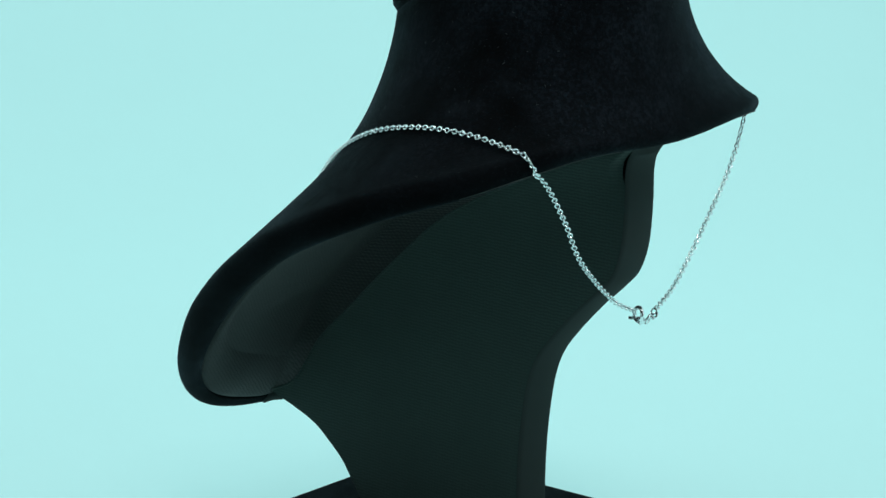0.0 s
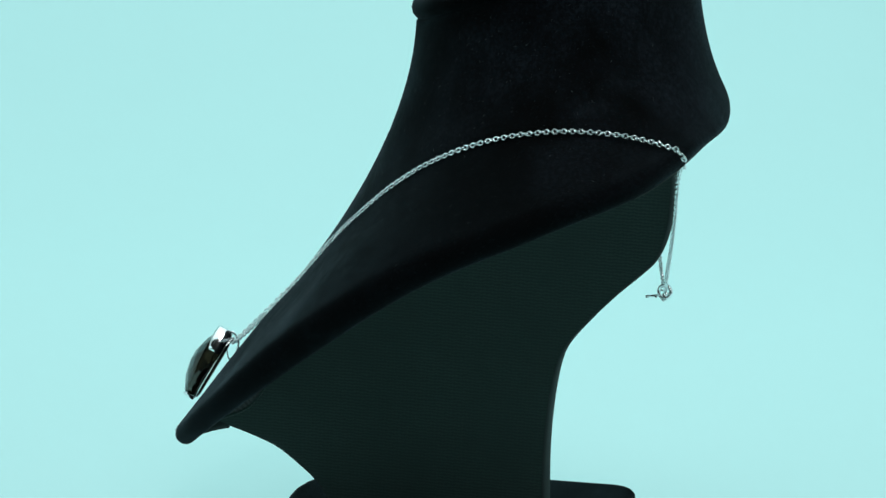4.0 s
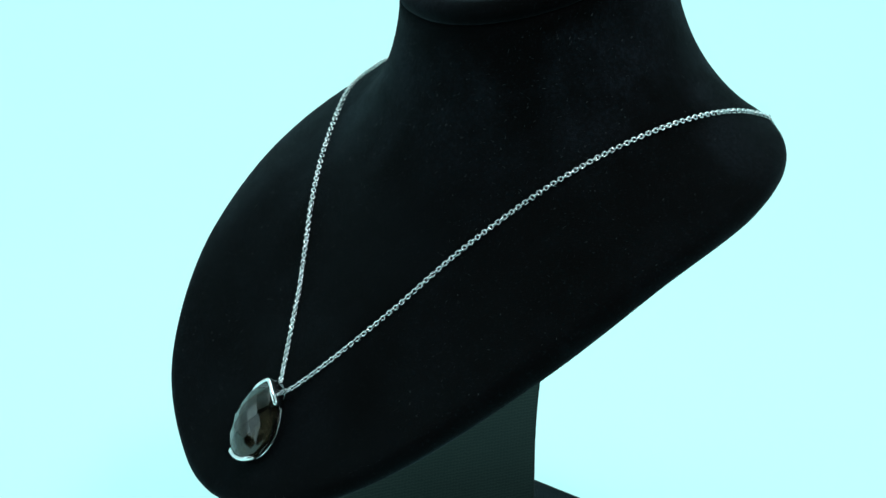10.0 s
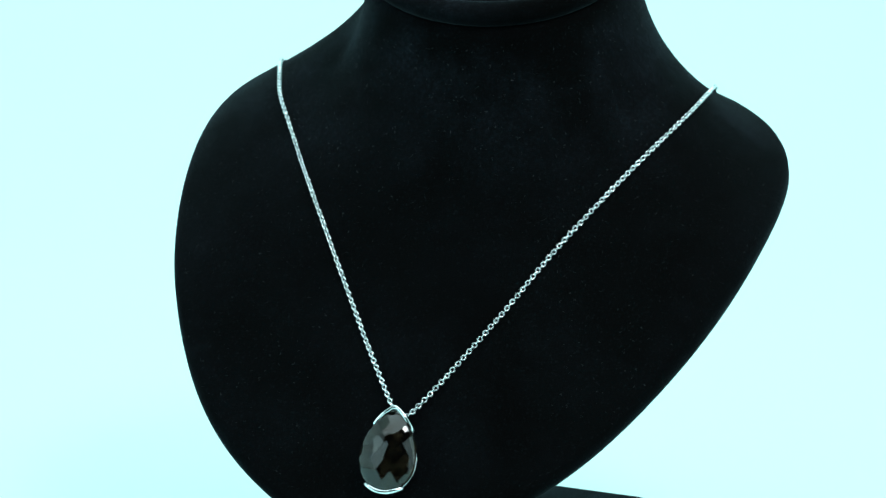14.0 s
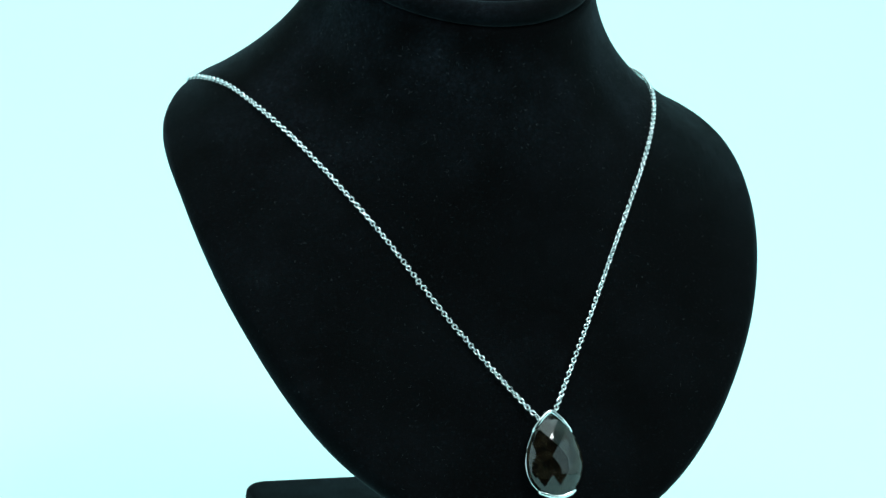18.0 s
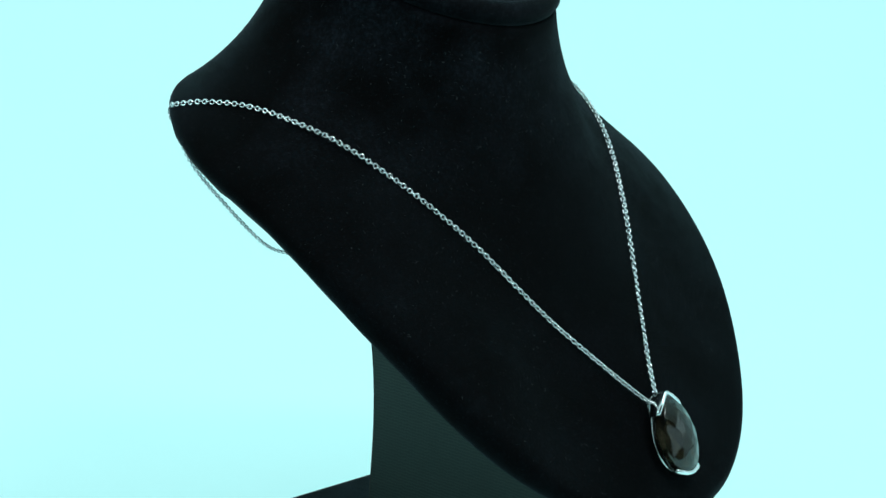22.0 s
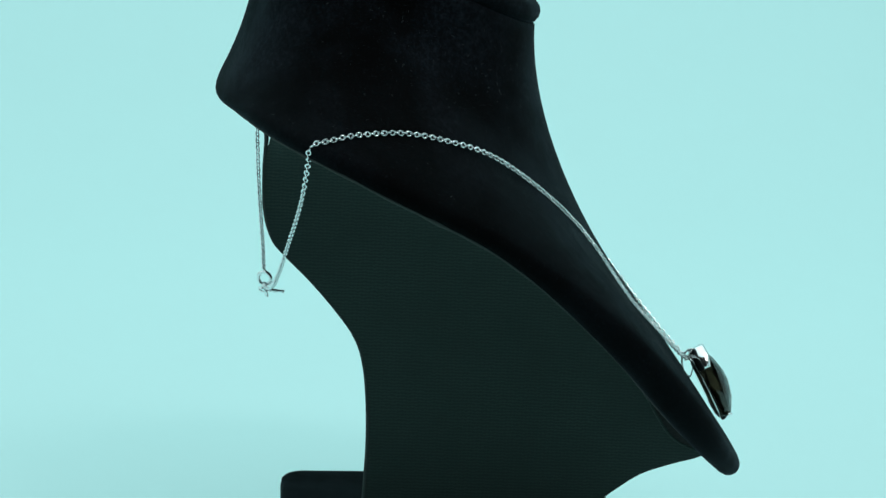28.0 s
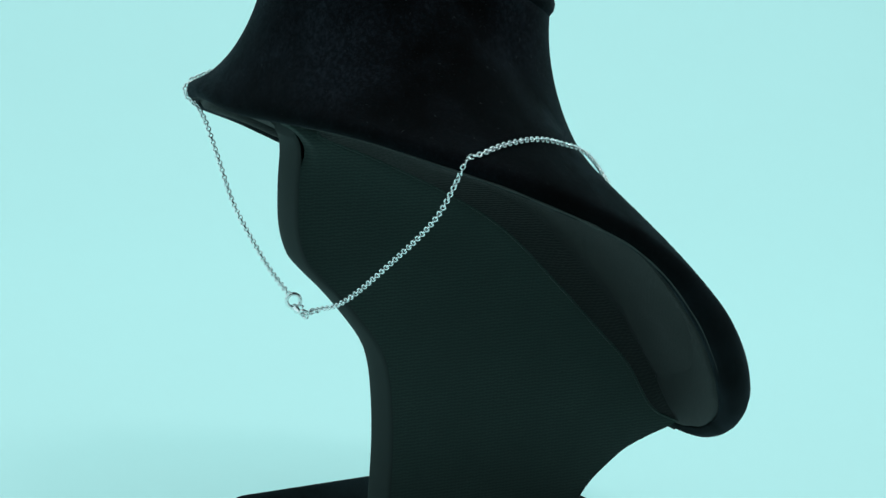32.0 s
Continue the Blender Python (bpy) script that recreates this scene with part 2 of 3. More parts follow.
def ring_spline(nodes, n):
    """n points of a closed smooth curve through the nodes."""
    p = np.array(nodes, float)
    if p.ndim == 1:
        p = p[:, None]
    s = np.arange(n) / n * len(p)
    i = s.astype(int)
    f = (s - i)[:, None]
    a, b, c, d = (p[(i + k) % len(p)] for k in (-1, 0, 1, 2))
    return 0.5 * (2 * b + (c - a) * f + (2 * a - 5 * b + 4 * c - d) * f ** 2 + (3 * b - a - 3 * c + d) * f ** 3)


def form_grid(n=160, m=44):
    """Middle surface of the shell: rows round the neck, each from the neck's top down to the rim; its outward normals, its fall and its half thickness."""
    rim = ring_spline(RIM, n)
    ph = np.arange(n) / n * 2 * np.pi
    ring = np.stack([NECK_X + NECK_RX * np.sin(ph), NECK_Y + NECK_RY * np.cos(ph), np.full(n, NECK_TOP)], 1)
    out = rim - ring
    out[:, 2] = 0
    out /= np.maximum(np.linalg.norm(out, axis=1, keepdims=True), 1e-6)
    c1 = ring + np.array(NECK_LEAN) * ring_spline(FALL, n) + out * ring_spline(DRAW, n)
    c2 = rim - out * ring_spline(FLARE, n) + np.array([0, 0, 1.0]) * ring_spline(RISE, n)
    s = np.linspace(0, 1, m)[None, :, None]
    g = (1 - s) ** 3 * ring[:, None] + 3 * s * (1 - s) ** 2 * c1[:, None] + 3 * s ** 2 * (1 - s) * c2[:, None] + s ** 3 * rim[:, None]
    g[..., 2] += LIFT
    du = np.roll(g, -1, 0) - np.roll(g, 1, 0)
    dv = np.gradient(g, axis=1)
    nrm = np.cross(du, dv)
    nrm /= np.linalg.norm(nrm, axis=2, keepdims=True) + 1e-12
    u = np.clip((np.linspace(0, 1, m) - 0.4) / 0.5, 0, 1)
    half = SHELL + (ring_spline(HALF, n) - SHELL) * u * u * (3 - 2 * u)
    return g, nrm, dv / (np.linalg.norm(dv, axis=2, keepdims=True) + 1e-12), half


COLLAR_Z, COLLAR_SLOPE = LIFT - 0.0245, 0.446          # the collar's plane at the throat


def build_stand():
    stand = tagged(new("necklace_display_stand"), "black velvet bust-shaped necklace stand on a knit-covered post and square base", "display stand")
    g, nrm, dv, half = form_grid()
    n, m = g.shape[:2]
    # velvet skin: collar line, outer face, rounded rim, and a turned-in hem
    rows, hems = [], []
    tip = [math.exp(-((i / n - 0.5) / 0.13) ** 2) for i in range(n)]
    reach = [0.008 + 0.026 * w for w in tip]      # how far the padded lining goes in under the shell
    hem = [0.0034 * (1 - 0.8 * math.exp(-(min(i, n - i) / n / 0.2) ** 2)) for i in range(n)]      # turned-in velvet, narrowest at the rear
    roll = [0.0010 + 0.0012 * w for w in tip]      # how far it swells below the shell
    for i in range(n):
        row = []
        pad = 0.0020 * np.exp(-((g[i, :, 0] - 0.010) ** 2 + (g[i, :, 1] + 0.070) ** 2) / 0.022 ** 2)      # fuller padding above the pendant
        outer = g[i] + nrm[i] * (half[i] + pad)[:, None]
        plane = COLLAR_Z + COLLAR_SLOPE * (outer[:, 1] + 0.021)
        k0 = int(np.argmax(outer[:, 2] < plane))
        k0 = max(k0, 1)
        a, b = outer[k0 - 1], outer[k0]
        fa, fb = a[2] - plane[k0 - 1], b[2] - plane[k0]
        start = a + (b - a) * (fa / (fa - fb))
        left = np.vstack([start, outer[k0:]])
        d = np.concatenate([[0], np.cumsum(np.linalg.norm(np.diff(left, axis=0), axis=1))])
        for s in np.linspace(0, d[-1], 40):
            row.append([np.interp(s, d, left[:, c]) for c in range(3)])
        e, nn, tt = g[i, -1], nrm[i, -1], dv[i, -1]
        for a in np.linspace(0, math.pi, 9)[1:]:
            row.append(e + half[i, -1] * (nn * math.cos(a) + tt * math.sin(a)))
        inner = g[i] - nrm[i] * half[i][:, None]
        back = np.concatenate([[0], np.cumsum(np.linalg.norm(np.diff(inner[::-1], axis=0), axis=1))])
        for s in (0.3 * hem[i], 0.65 * hem[i], hem[i]):
            row.append([np.interp(s, back, inner[::-1][:, c]) for c in range(3)])
        q = np.array([np.interp(hem[i], back, inner[::-1][:, c]) for c in range(3)]) + nrm[i, -1] * 0.002
        row.append(q)
        rows.append([tuple(p) for p in row])
        lin = [q - nrm[i, -1] * 0.0006]
        for k, u in enumerate(np.linspace(0, 1, 18)):
            s = hem[i] + 0.0006 + (reach[i] - hem[i] - 0.0006) * u
            swell = math.sin(math.pi * (0.05 + 0.95 * u) ** 0.8) ** 0.8 if u < 1 else 0.0
            puff = 0.0006 * max(0.0, 1 - k) - roll[i] * swell
            wave = 0.0003 * math.sin(i * 0.9 + 2 * math.sin(i * 0.31)) if k < 2 else 0.0
            lin.append(np.array([np.interp(s + wave, back, inner[::-1][:, c]) for c in range(3)]) + nrm[i, -1] * puff)
        hems.append([tuple(p) for p in lin])
    bm = bmesh.new()
    vs = skin(bm, rows)
    bm.faces.new([r[0] for r in vs])
    part("velvet_form", bm, VELVET, stand, "black velvet neck and shoulder form")
    collar = [Vector(r[0]) for r in rows]
    mid = sum(collar, Vector()) / len(collar)
    bm = bmesh.new()
    tube(bm, [p + (mid - p).normalized() * 0.0028 + Vector((0, 0, 0.0036)) for p in collar], 0.0044, 14, True)
    part("collar_roll", bm, VELVET, stand, "rolled velvet collar at the top of the neck")
    # flat velvet top inside the roll
    bm = bmesh.new()
    ring = [p + (mid - p).normalized() * 0.003 + Vector((0, 0, 0.0045)) for p in collar]
    low = [bm.verts.new(p) for p in ring]
    high = [bm.verts.new(mid + (p - mid) * 0.5 + Vector((0, 0, 0.0065))) for p in ring]
    for k in range(len(low)):
        bm.faces.new((low[k], low[(k + 1) % n], high[(k + 1) % n], high[k]))
    bm.faces.new(high)
    part("neck_cap", bm, VELVET, stand)
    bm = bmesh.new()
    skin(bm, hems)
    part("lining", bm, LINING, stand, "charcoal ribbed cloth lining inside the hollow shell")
    # cut edge of the cloth that shows as a pale line under the flanks
    for lo, hi in ((0.04, 0.14), (0.66, 0.965)):
        path, rad = [], []
        for k in range(int(lo * n), int(hi * n)):
            a = float(np.interp(k / n, [0.04, 0.14, 0.66, 0.74, 0.80], [1.95, 2.4, 2.95, 2.3, 1.95])) + 0.05 * math.sin(k * 0.83) * math.sin(k * 0.29 + 1)
            h = half[k, -1] + 0.0001
            path.append(g[k, -1] + h * (nrm[k, -1] * math.cos(a) + dv[k, -1] * math.sin(a)))
            thin = min(1.0, 8 * (k / n - lo), 8 * (hi - k / n))
            rad.append(0.0001 + (0.00036 + 0.0001 * math.sin(k * 1.7) + (0.0003 if k == 126 else 0.0)) * thin)
        bm = bmesh.new()
        tube(bm, path, rad, 6)
        part("hem_edge", bm, SELVEDGE, stand, "pale grey raw cloth edge under the velvet rim")

    # post: a flat keel with a curved outline, cloth on its sides and a tape round its edge
    rear = [(0.0845, 0.1752), (0.0772, 0.1720), (0.0731, 0.1680), (0.0717, 0.1618), (0.0721, 0.1500), (0.0715, 0.1360), (0.0686, 0.1262), (0.0637, 0.1203), (0.0549, 0.1118), (0.0461, 0.1020), (0.0386, 0.0920),
            (0.0349, 0.0822), (0.0329, 0.0675), (0.0322, 0.0505), (0.0328, 0.0310), (0.0336, 0.0165)]
    front = [(-0.0388, 0.0165), (-0.0453, 0.0252), (-0.0508, 0.0325), (-0.0582, 0.0388), (-0.0663, 0.0443), (-0.0765, 0.0482), (-0.0850, 0.0507), (-0.0885, 0.0522)]
    crown = [(-0.0760, 0.0590), (-0.0640, 0.0770), (-0.0505, 0.0908), (-0.0300, 0.1110), (-0.0080, 0.1312), (0.0140, 0.1450), (0.0450, 0.1600), (0.0680, 0.1690)]
    out = [tuple(p) for p in spline([(*p, 0) for p in rear], 60)] + [tuple(p) for p in spline([(*p, 0) for p in front], 40)] + [tuple(p) for p in spline([(*p, 0) for p in crown], 40)]
    wide, turn = 0.0080, Matrix.Rotation(-0.070, 3, "Z")
    cx = -0.0028
    crown_line = spline([(*p, 0) for p in front[-1:] + crown], 80)[:, :2]
    rear_line = spline([(*p, 0) for p in rear], 120)[::-1, :2]
    front_line = spline([(*p, 0) for p in front], 80)[:, :2]
    lead = np.vstack([front_line, crown_line[1:]])
    levels = np.concatenate([np.linspace(0.0165, 0.0522, 24), np.linspace(0.0522, 0.1735, 64)[1:]])
    inner = g - nrm * half[..., None]
    arc = np.concatenate([np.zeros((n, 1)), np.cumsum(np.linalg.norm(np.diff(inner[:, ::-1], axis=1), axis=2), axis=1)], 1)
    seat = np.array([[np.interp(reach[i], arc[i], inner[i, ::-1, c]) for c in range(3)] for i in range(n)])
    webs, spans = [], []
    flat_g, flat_n, flat_h = g.reshape(-1, 3), nrm.reshape(-1, 3), half.reshape(-1)

    def deep(y):
        return min(1.0, max(0.25, (0.05 - y) / 0.07))

    def under(p):
        """Keeps a point of the gusset below the shell's inner face."""
        k = int(np.argmin(((flat_g - np.array(p)) ** 2).sum(1)))
        over = float((np.array(p) - flat_g[k]) @ flat_n[k]) + flat_h[k] + 0.0008
        return p - Vector(flat_n[k]) * over if over > 0 else p

    for side in (1, -1):
        bm = bmesh.new()
        rows, edge = [], []
        for z in levels:
            y0, y1 = np.interp(z, lead[:, 1], lead[:, 0]), np.interp(z, rear_line[:, 1], rear_line[:, 0])
            y1 -= 0.0014 * math.exp(-((z - 0.164) / 0.0045) ** 2)      # the cloth gapes a little beside the tape
            row = []
            for u in np.linspace(0, 1, 24) ** 1.3:
                y = y0 + (y1 - y0) * u
                gap = float(np.min(np.hypot(crown_line[:, 0] - y, crown_line[:, 1] - z)))
                flare = (0.0012 + 0.0048 * np.interp(y, [-0.075, 0.02, 0.065], [0, 0.75, 1.0])) * math.exp(-(gap / 0.009) ** 1.2) * min(1.0, (1 - u) * 6)
                row.append(turn @ Vector((cx + side * (wide + flare), y, z)))
            rows.append(row)
            if z >= 0.0522:
                edge.append(row[0])
        skin(bm, rows, loop=False)
        seam = list(edge)
        edge += rows[-1][1:]
        part("side_panel", bm, SIDE_KNIT, stand, "black knit cloth over the flat side of the post")
        # dark gusset from the panel's upper seam to the lining, the hollow's shade in its tone
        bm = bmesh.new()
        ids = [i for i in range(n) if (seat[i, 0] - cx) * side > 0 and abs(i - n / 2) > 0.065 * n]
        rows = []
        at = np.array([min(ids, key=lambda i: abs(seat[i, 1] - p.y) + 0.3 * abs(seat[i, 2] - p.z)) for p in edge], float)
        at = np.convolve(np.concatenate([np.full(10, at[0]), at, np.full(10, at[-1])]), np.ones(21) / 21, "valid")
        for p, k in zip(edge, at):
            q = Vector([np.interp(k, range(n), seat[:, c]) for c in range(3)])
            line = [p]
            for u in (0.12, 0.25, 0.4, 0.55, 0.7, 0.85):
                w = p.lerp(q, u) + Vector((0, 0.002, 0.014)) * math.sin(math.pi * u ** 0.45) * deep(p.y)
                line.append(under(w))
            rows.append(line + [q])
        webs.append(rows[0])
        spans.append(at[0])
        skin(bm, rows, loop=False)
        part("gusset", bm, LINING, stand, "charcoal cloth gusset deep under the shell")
        bm = bmesh.new()
        tube(bm, [p + Vector((side * 0.0001, 0, 0.0002)) for p in seam], 0.00055, 6)
        part("seam", bm, SIDE_KNIT, stand, "sewn upper seam of the cloth side")
    bm = bmesh.new()
    ends, rows = sorted(spans), []
    for k in np.linspace(ends[0], ends[1], 25):
        q = Vector([np.interp(k, range(n), seat[:, c]) for c in range(3)])
        p = Vector(webs[0][0]).lerp(Vector(webs[1][0]), (k - spans[0]) / (spans[1] - spans[0]))
        rows.append([p] + [under(p.lerp(q, u) + Vector((0, 0.002, 0.014)) * math.sin(math.pi * u ** 0.45)) for u in (0.12, 0.25, 0.4, 0.55, 0.7, 0.85)] + [q])
    skin(bm, rows, loop=False)
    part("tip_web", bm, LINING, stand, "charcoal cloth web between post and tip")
    bm = bmesh.new()
    c = sum((Vector((0, y, z)) for y, z, _ in out), Vector()) / len(out)
    rows = []
    k = len(out)
    for i, (y, z, _) in enumerate(out):
        ya, za, _ = out[i - 1]
        yb, zb, _ = out[(i + 1) % k]
        t = Vector((0, yb - ya, zb - za)).normalized()
        o = Vector((0, -t.z, t.y))
        if o.dot(Vector((0, y, z)) - c) < 0 and i < 60:
            o = -o
        rows.append([turn @ (Vector((cx + wide * w, y, z)) + o * d) for w, d in ((1.015, 0.0), (0.985, 0.0006), (0.8, 0.0011), (0, 0.0013), (-0.8, 0.0011), (-0.985, 0.0006), (-1.015, 0.0))])
    skin(bm, rows)
    part("edge_tape", bm, EDGE_CLOTH, stand, "dark cloth edge round the post")

    # base: a thick square, its two front corners well rounded, with a softened top edge
    bm = bmesh.new()
    a = 0.0652
    rings = []
    for z, d in ((0.0005, 0.001), (0.0, 0.0035), (0.0148, 0.0), (0.0172, 0.0004), (0.0182, 0.0014), (0.0185, 0.003)):
        ring = []
        for q in range(4):
            sx, sy, r, short = ((1, 1, 0.0095, 0.0035), (-1, 1, 0.0095, 0), (-1, -1, 0.042, 0), (1, -1, 0.042, 0))[q]
            for k in range(9):
                ang = math.pi / 2 * (q + k / 8)
                ring.append((0.0004 + sx * (a - r) + (r - d) * math.cos(ang), sy * (a - r) - short + (r - d) * math.sin(ang), z))
        rings.append(ring)
    cols = [[rings[j][i] for j in range(len(rings))] for i in range(36)]
    vs = skin(bm, cols)
    bm.faces.new([v[-1] for v in vs])
    bm.faces.new([v[0] for v in vs])
    part("base", bm, VELVET, stand, "square black velvet base with a rounded front")

    bm = bmesh.new()
    flap = spline([(-0.0028, -0.0850, 0.0508), (-0.0034, -0.0900, 0.0490), (-0.0042, -0.0935, 0.0472), (-0.0052, -0.0962, 0.0455)], 8)
    rows = []
    for k, p in enumerate(flap):
        wd = 0.0022 * (1 - k / 14.0)
        p = Vector(p)
        rows.append([p + Vector((0.0006, 0, wd)), p + Vector((0.0022, 0, 0)), p + Vector((0.0006, 0, -wd)), p + Vector((-0.0006, 0, -wd)), p + Vector((-0.0022, 0, 0)), p + Vector((-0.0006, 0, wd)), p + Vector((0.0006, 0, wd))])
    skin(bm, rows, loop=False)
    part("cloth_flap", bm, EDGE_CLOTH, stand, "loose corner of cloth under the tip")

    # lint caught on the velvet
    rng = random.Random(5)
    bm = bmesh.new()
    for count in range(2000):
        i, j = int(n * min(0.999, max(0.0, rng.gauss(0.5, 0.17)))), rng.randrange(12, m)
        nn, off = Vector(nrm[i, j]), half[i, j] + 0.00006
        p = Vector(g[i, j])
        p += Vector((rng.uniform(-1, 1), rng.uniform(-1, 1), rng.uniform(-1, 1))) * 0.0014
        p -= nn * (nn.dot(p - Vector(g[i, j])) - off)
        t = nn.orthogonal().normalized()
        t.rotate(Matrix.Rotation(rng.uniform(0, 6.28), 3, nn))
        b = t.cross(nn)
        ln = rng.choice((0.00006, 0.00008, 0.0001, 0.00014, 0.00022, 0.0004)) * rng.uniform(0.7, 1.3)
        w, curl = rng.uniform(0.00002, 0.00006), rng.uniform(-0.9, 0.9)
        axis = [p + t * ln * c + b * ln * curl * (c * c - 0.5) for c in (-1.0, -0.35, 0.35, 1.0)]
        rows = [[x + b * w, x + nn * w * 1.4, x - b * w] for x in axis]
        v = [[bm.verts.new(x) for x in r] for r in rows]
        for k in range(3):
            for c in range(2):
                bm.faces.new((v[k][c], v[k + 1][c], v[k + 1][c + 1], v[k][c + 1]))
    tagged(part("lint", bm, LINT, stand, "pale specks of lint caught on the velvet"), kind="stuff")
    return stand


# ---- necklace ----
STRAND_EAST = [(0.0015, -0.0842, 0.0830), (0.0046, -0.0822, 0.0836), (0.0147, -0.0704, 0.0962), (0.0284, -0.0550, 0.1150), (0.0413, -0.0400, 0.1339), (0.0555, -0.0232, 0.1526),
               (0.0668, -0.0056, 0.1663), (0.0747, 0.0136, 0.1756), (0.0778, 0.0339, 0.1801), (0.0772, 0.0525, 0.1803), (0.0757, 0.0665, 0.1780), (0.0735, 0.0735, 0.1728)]
DROP_EAST = [(0.0618, 0.0743, 0.1642), (0.0494, 0.0741, 0.1500), (0.0380, 0.0734, 0.1356), (0.0160, 0.0722, 0.1195), (0.0000, 0.0720, 0.1125)]
STRAND_WEST = [(0.0015, -0.0836, 0.0834), (-0.0008, -0.0816, 0.0840), (-0.0158, -0.0652, 0.1011), (-0.0298, -0.0495, 0.1188), (-0.0439, -0.0340, 0.1379), (-0.0545, -0.0226, 0.1512),
               (-0.0647, -0.0089, 0.1630), (-0.0740, 0.0061, 0.1720), (-0.0814, 0.0273, 0.1775), (-0.0874, 0.0454, 0.1783), (-0.0902, 0.0570, 0.1761), (-0.0890, 0.0632, 0.1702)]
DROP_WEST = [(-0.0768, 0.0630, 0.1540), (-0.0550, 0.0660, 0.1346), (-0.0315, 0.0690, 0.1168), (-0.0152, 0.0711, 0.1104)]
PITCH = 0.00141


def link_mesh():
    bm = bmesh.new()
    path = []
    for k in range(14):
        a = 2 * math.pi * k / 14
        path.append((0.00084 * math.cos(a), 0.00073 * math.sin(a), 0))
    tube(bm, path, 0.00027, 8, True)
    bmesh.ops.recalc_face_normals(bm, faces=bm.faces)
    me = bpy.data.meshes.new("link")
    bm.to_mesh(me)
    bm.free()
    for f in me.polygons:
        f.use_smooth = True
    me.materials.append(CHAIN_SILVER)
    return me


def link_poses(nodes, up_hint):
    """Places of the links along a strand, each turned a quarter from the last."""
    p = spline(nodes, 600)
    d = np.concatenate([[0], np.cumsum(np.linalg.norm(np.diff(p, axis=0), axis=1))])
    even = np.arange(0, d[-1], 0.0005)
    p = np.stack([np.interp(even, d, p[:, c]) for c in range(3)], 1)
    for _ in range(2):      # eases the bends over the rim
        p[4:-4] = np.stack([np.convolve(p[:, c], np.ones(9) / 9, "valid") for c in range(3)], 1)
    d = np.concatenate([[0], np.cumsum(np.linalg.norm(np.diff(p, axis=0), axis=1))])
    rng = random.Random(11)
    out = []
    for k, s in enumerate(np.arange(0, d[-1], PITCH)):
        a = Vector([np.interp(s, d, p[:, c]) for c in range(3)])
        b = Vector([np.interp(min(s + 0.001, d[-1]), d, p[:, c]) for c in range(3)])
        e = Vector([np.interp(max(s - 0.001, 0), d, p[:, c]) for c in range(3)])
        t = (b - e).normalized()
        up, hangs = up_hint(a)
        up = (up - t * up.dot(t)).normalized()
        m = Matrix((t, up.cross(t), up)).transposed().to_4x4()
        twist = hangs * math.pi / 4
        roll = Matrix.Rotation(math.pi / 2 * (k % 2) + twist + rng.uniform(-0.12, 0.12), 4, "X")
        out.append(Matrix.Translation(a) @ m @ roll)
    return out


def build_necklace():
    neck = tagged(new("necklace"), "silver cable-chain necklace with a pear-shaped smoky stone pendant", "necklace")
    me = link_mesh()
    g, nrm, fall, half = form_grid(320, 60)
    flat_g, flat_n, flat_h = g.reshape(-1, 3), nrm.reshape(-1, 3), half.reshape(-1)

    def clear_of_form(m):
        """Lifts a link that would sink into the velvet, over the rim too."""
        p = np.array(m.translation)
        k = int(np.argmin(((flat_g - p) ** 2).sum(1)))
        way, stand_off = p - flat_g[k], flat_h[k] + 0.0007
        if k % 60 == 59:
            far, stand_off = float(np.linalg.norm(way)), flat_h[k] - 0.0004
            return Matrix.Translation(Vector(way / far) * (stand_off - far)) @ m if far < stand_off else m
        depth = stand_off - float(way @ flat_n[k])
        return Matrix.Translation(Vector(flat_n[k]) * depth) @ m if 0 < depth < 0.006 else m

    def over_rim(p):
        """Nodes that lead a strand round the edge of the shell near p."""
        k = int(np.argmin(((g[:, -1] - np.array(p)) ** 2).sum(1)))
        up, along = nrm[k, -1], g[(k + 1) % len(g), -1] - g[k - 1, -1]
        out = np.cross(up, along / np.linalg.norm(along))
        out = out if out @ fall[k, -1] > 0 else -out
        return [tuple(g[k, -1] + (half[k, -1] + 0.0006) * (up * math.cos(a) + 0.58 * out * math.sin(a))) for a in (0.45, 0.9, 1.3)]

    for strand, drop, side in ((STRAND_EAST, DROP_EAST, 1), (STRAND_WEST, DROP_WEST, -1)):
        bend = over_rim(Vector(strand[-1]).lerp(Vector(drop[0]), 0.14 if side > 0 else 0.02))
        strand = strand[:-1] + bend

        def up_hint(p):
            k = int(np.argmin(((flat_g - np.array(p)) ** 2).sum(1)))
            far = (Vector(flat_g[k]) - p).length
            hangs = min(1.0, max(0.0, (far - 0.007) / 0.012)) if p.z > 0.1 and p.y > 0.05 else 0.0
            share = min(1.0, abs(p.x) / 0.08)
            return (Vector((0.92 * side * share, 0.65 * share - 1.0, 0.3)) if p.z > 0.174 or p.y < 0.05 else Vector((0.15, 1, 0.1))), hangs

        poses = link_poses(strand + drop, up_hint)
        end = Vector(bend[-1])
        cut = min(range(len(poses)), key=lambda k: (poses[k].translation - end).length)
        poses = [clear_of_form(m) if k < cut + 8 else m for k, m in enumerate(poses)]
        for m in poses[:cut]:
            ob = new("link", me)
            ob.parent, ob.matrix_basis = neck, m
        bm = bmesh.new()
        for m in poses[cut:]:
            k = len(bm.verts)
            bm.from_mesh(me)
            bm.verts.ensure_lookup_table()
            bmesh.ops.transform(bm, matrix=m, verts=bm.verts[k:])
        tagged(part("chain_end", bm, CHAIN_SILVER, neck, "hanging silver chain end behind the stand"), kind="stuff")
    build_pendant(neck)
    build_clasp(neck)
    return neck


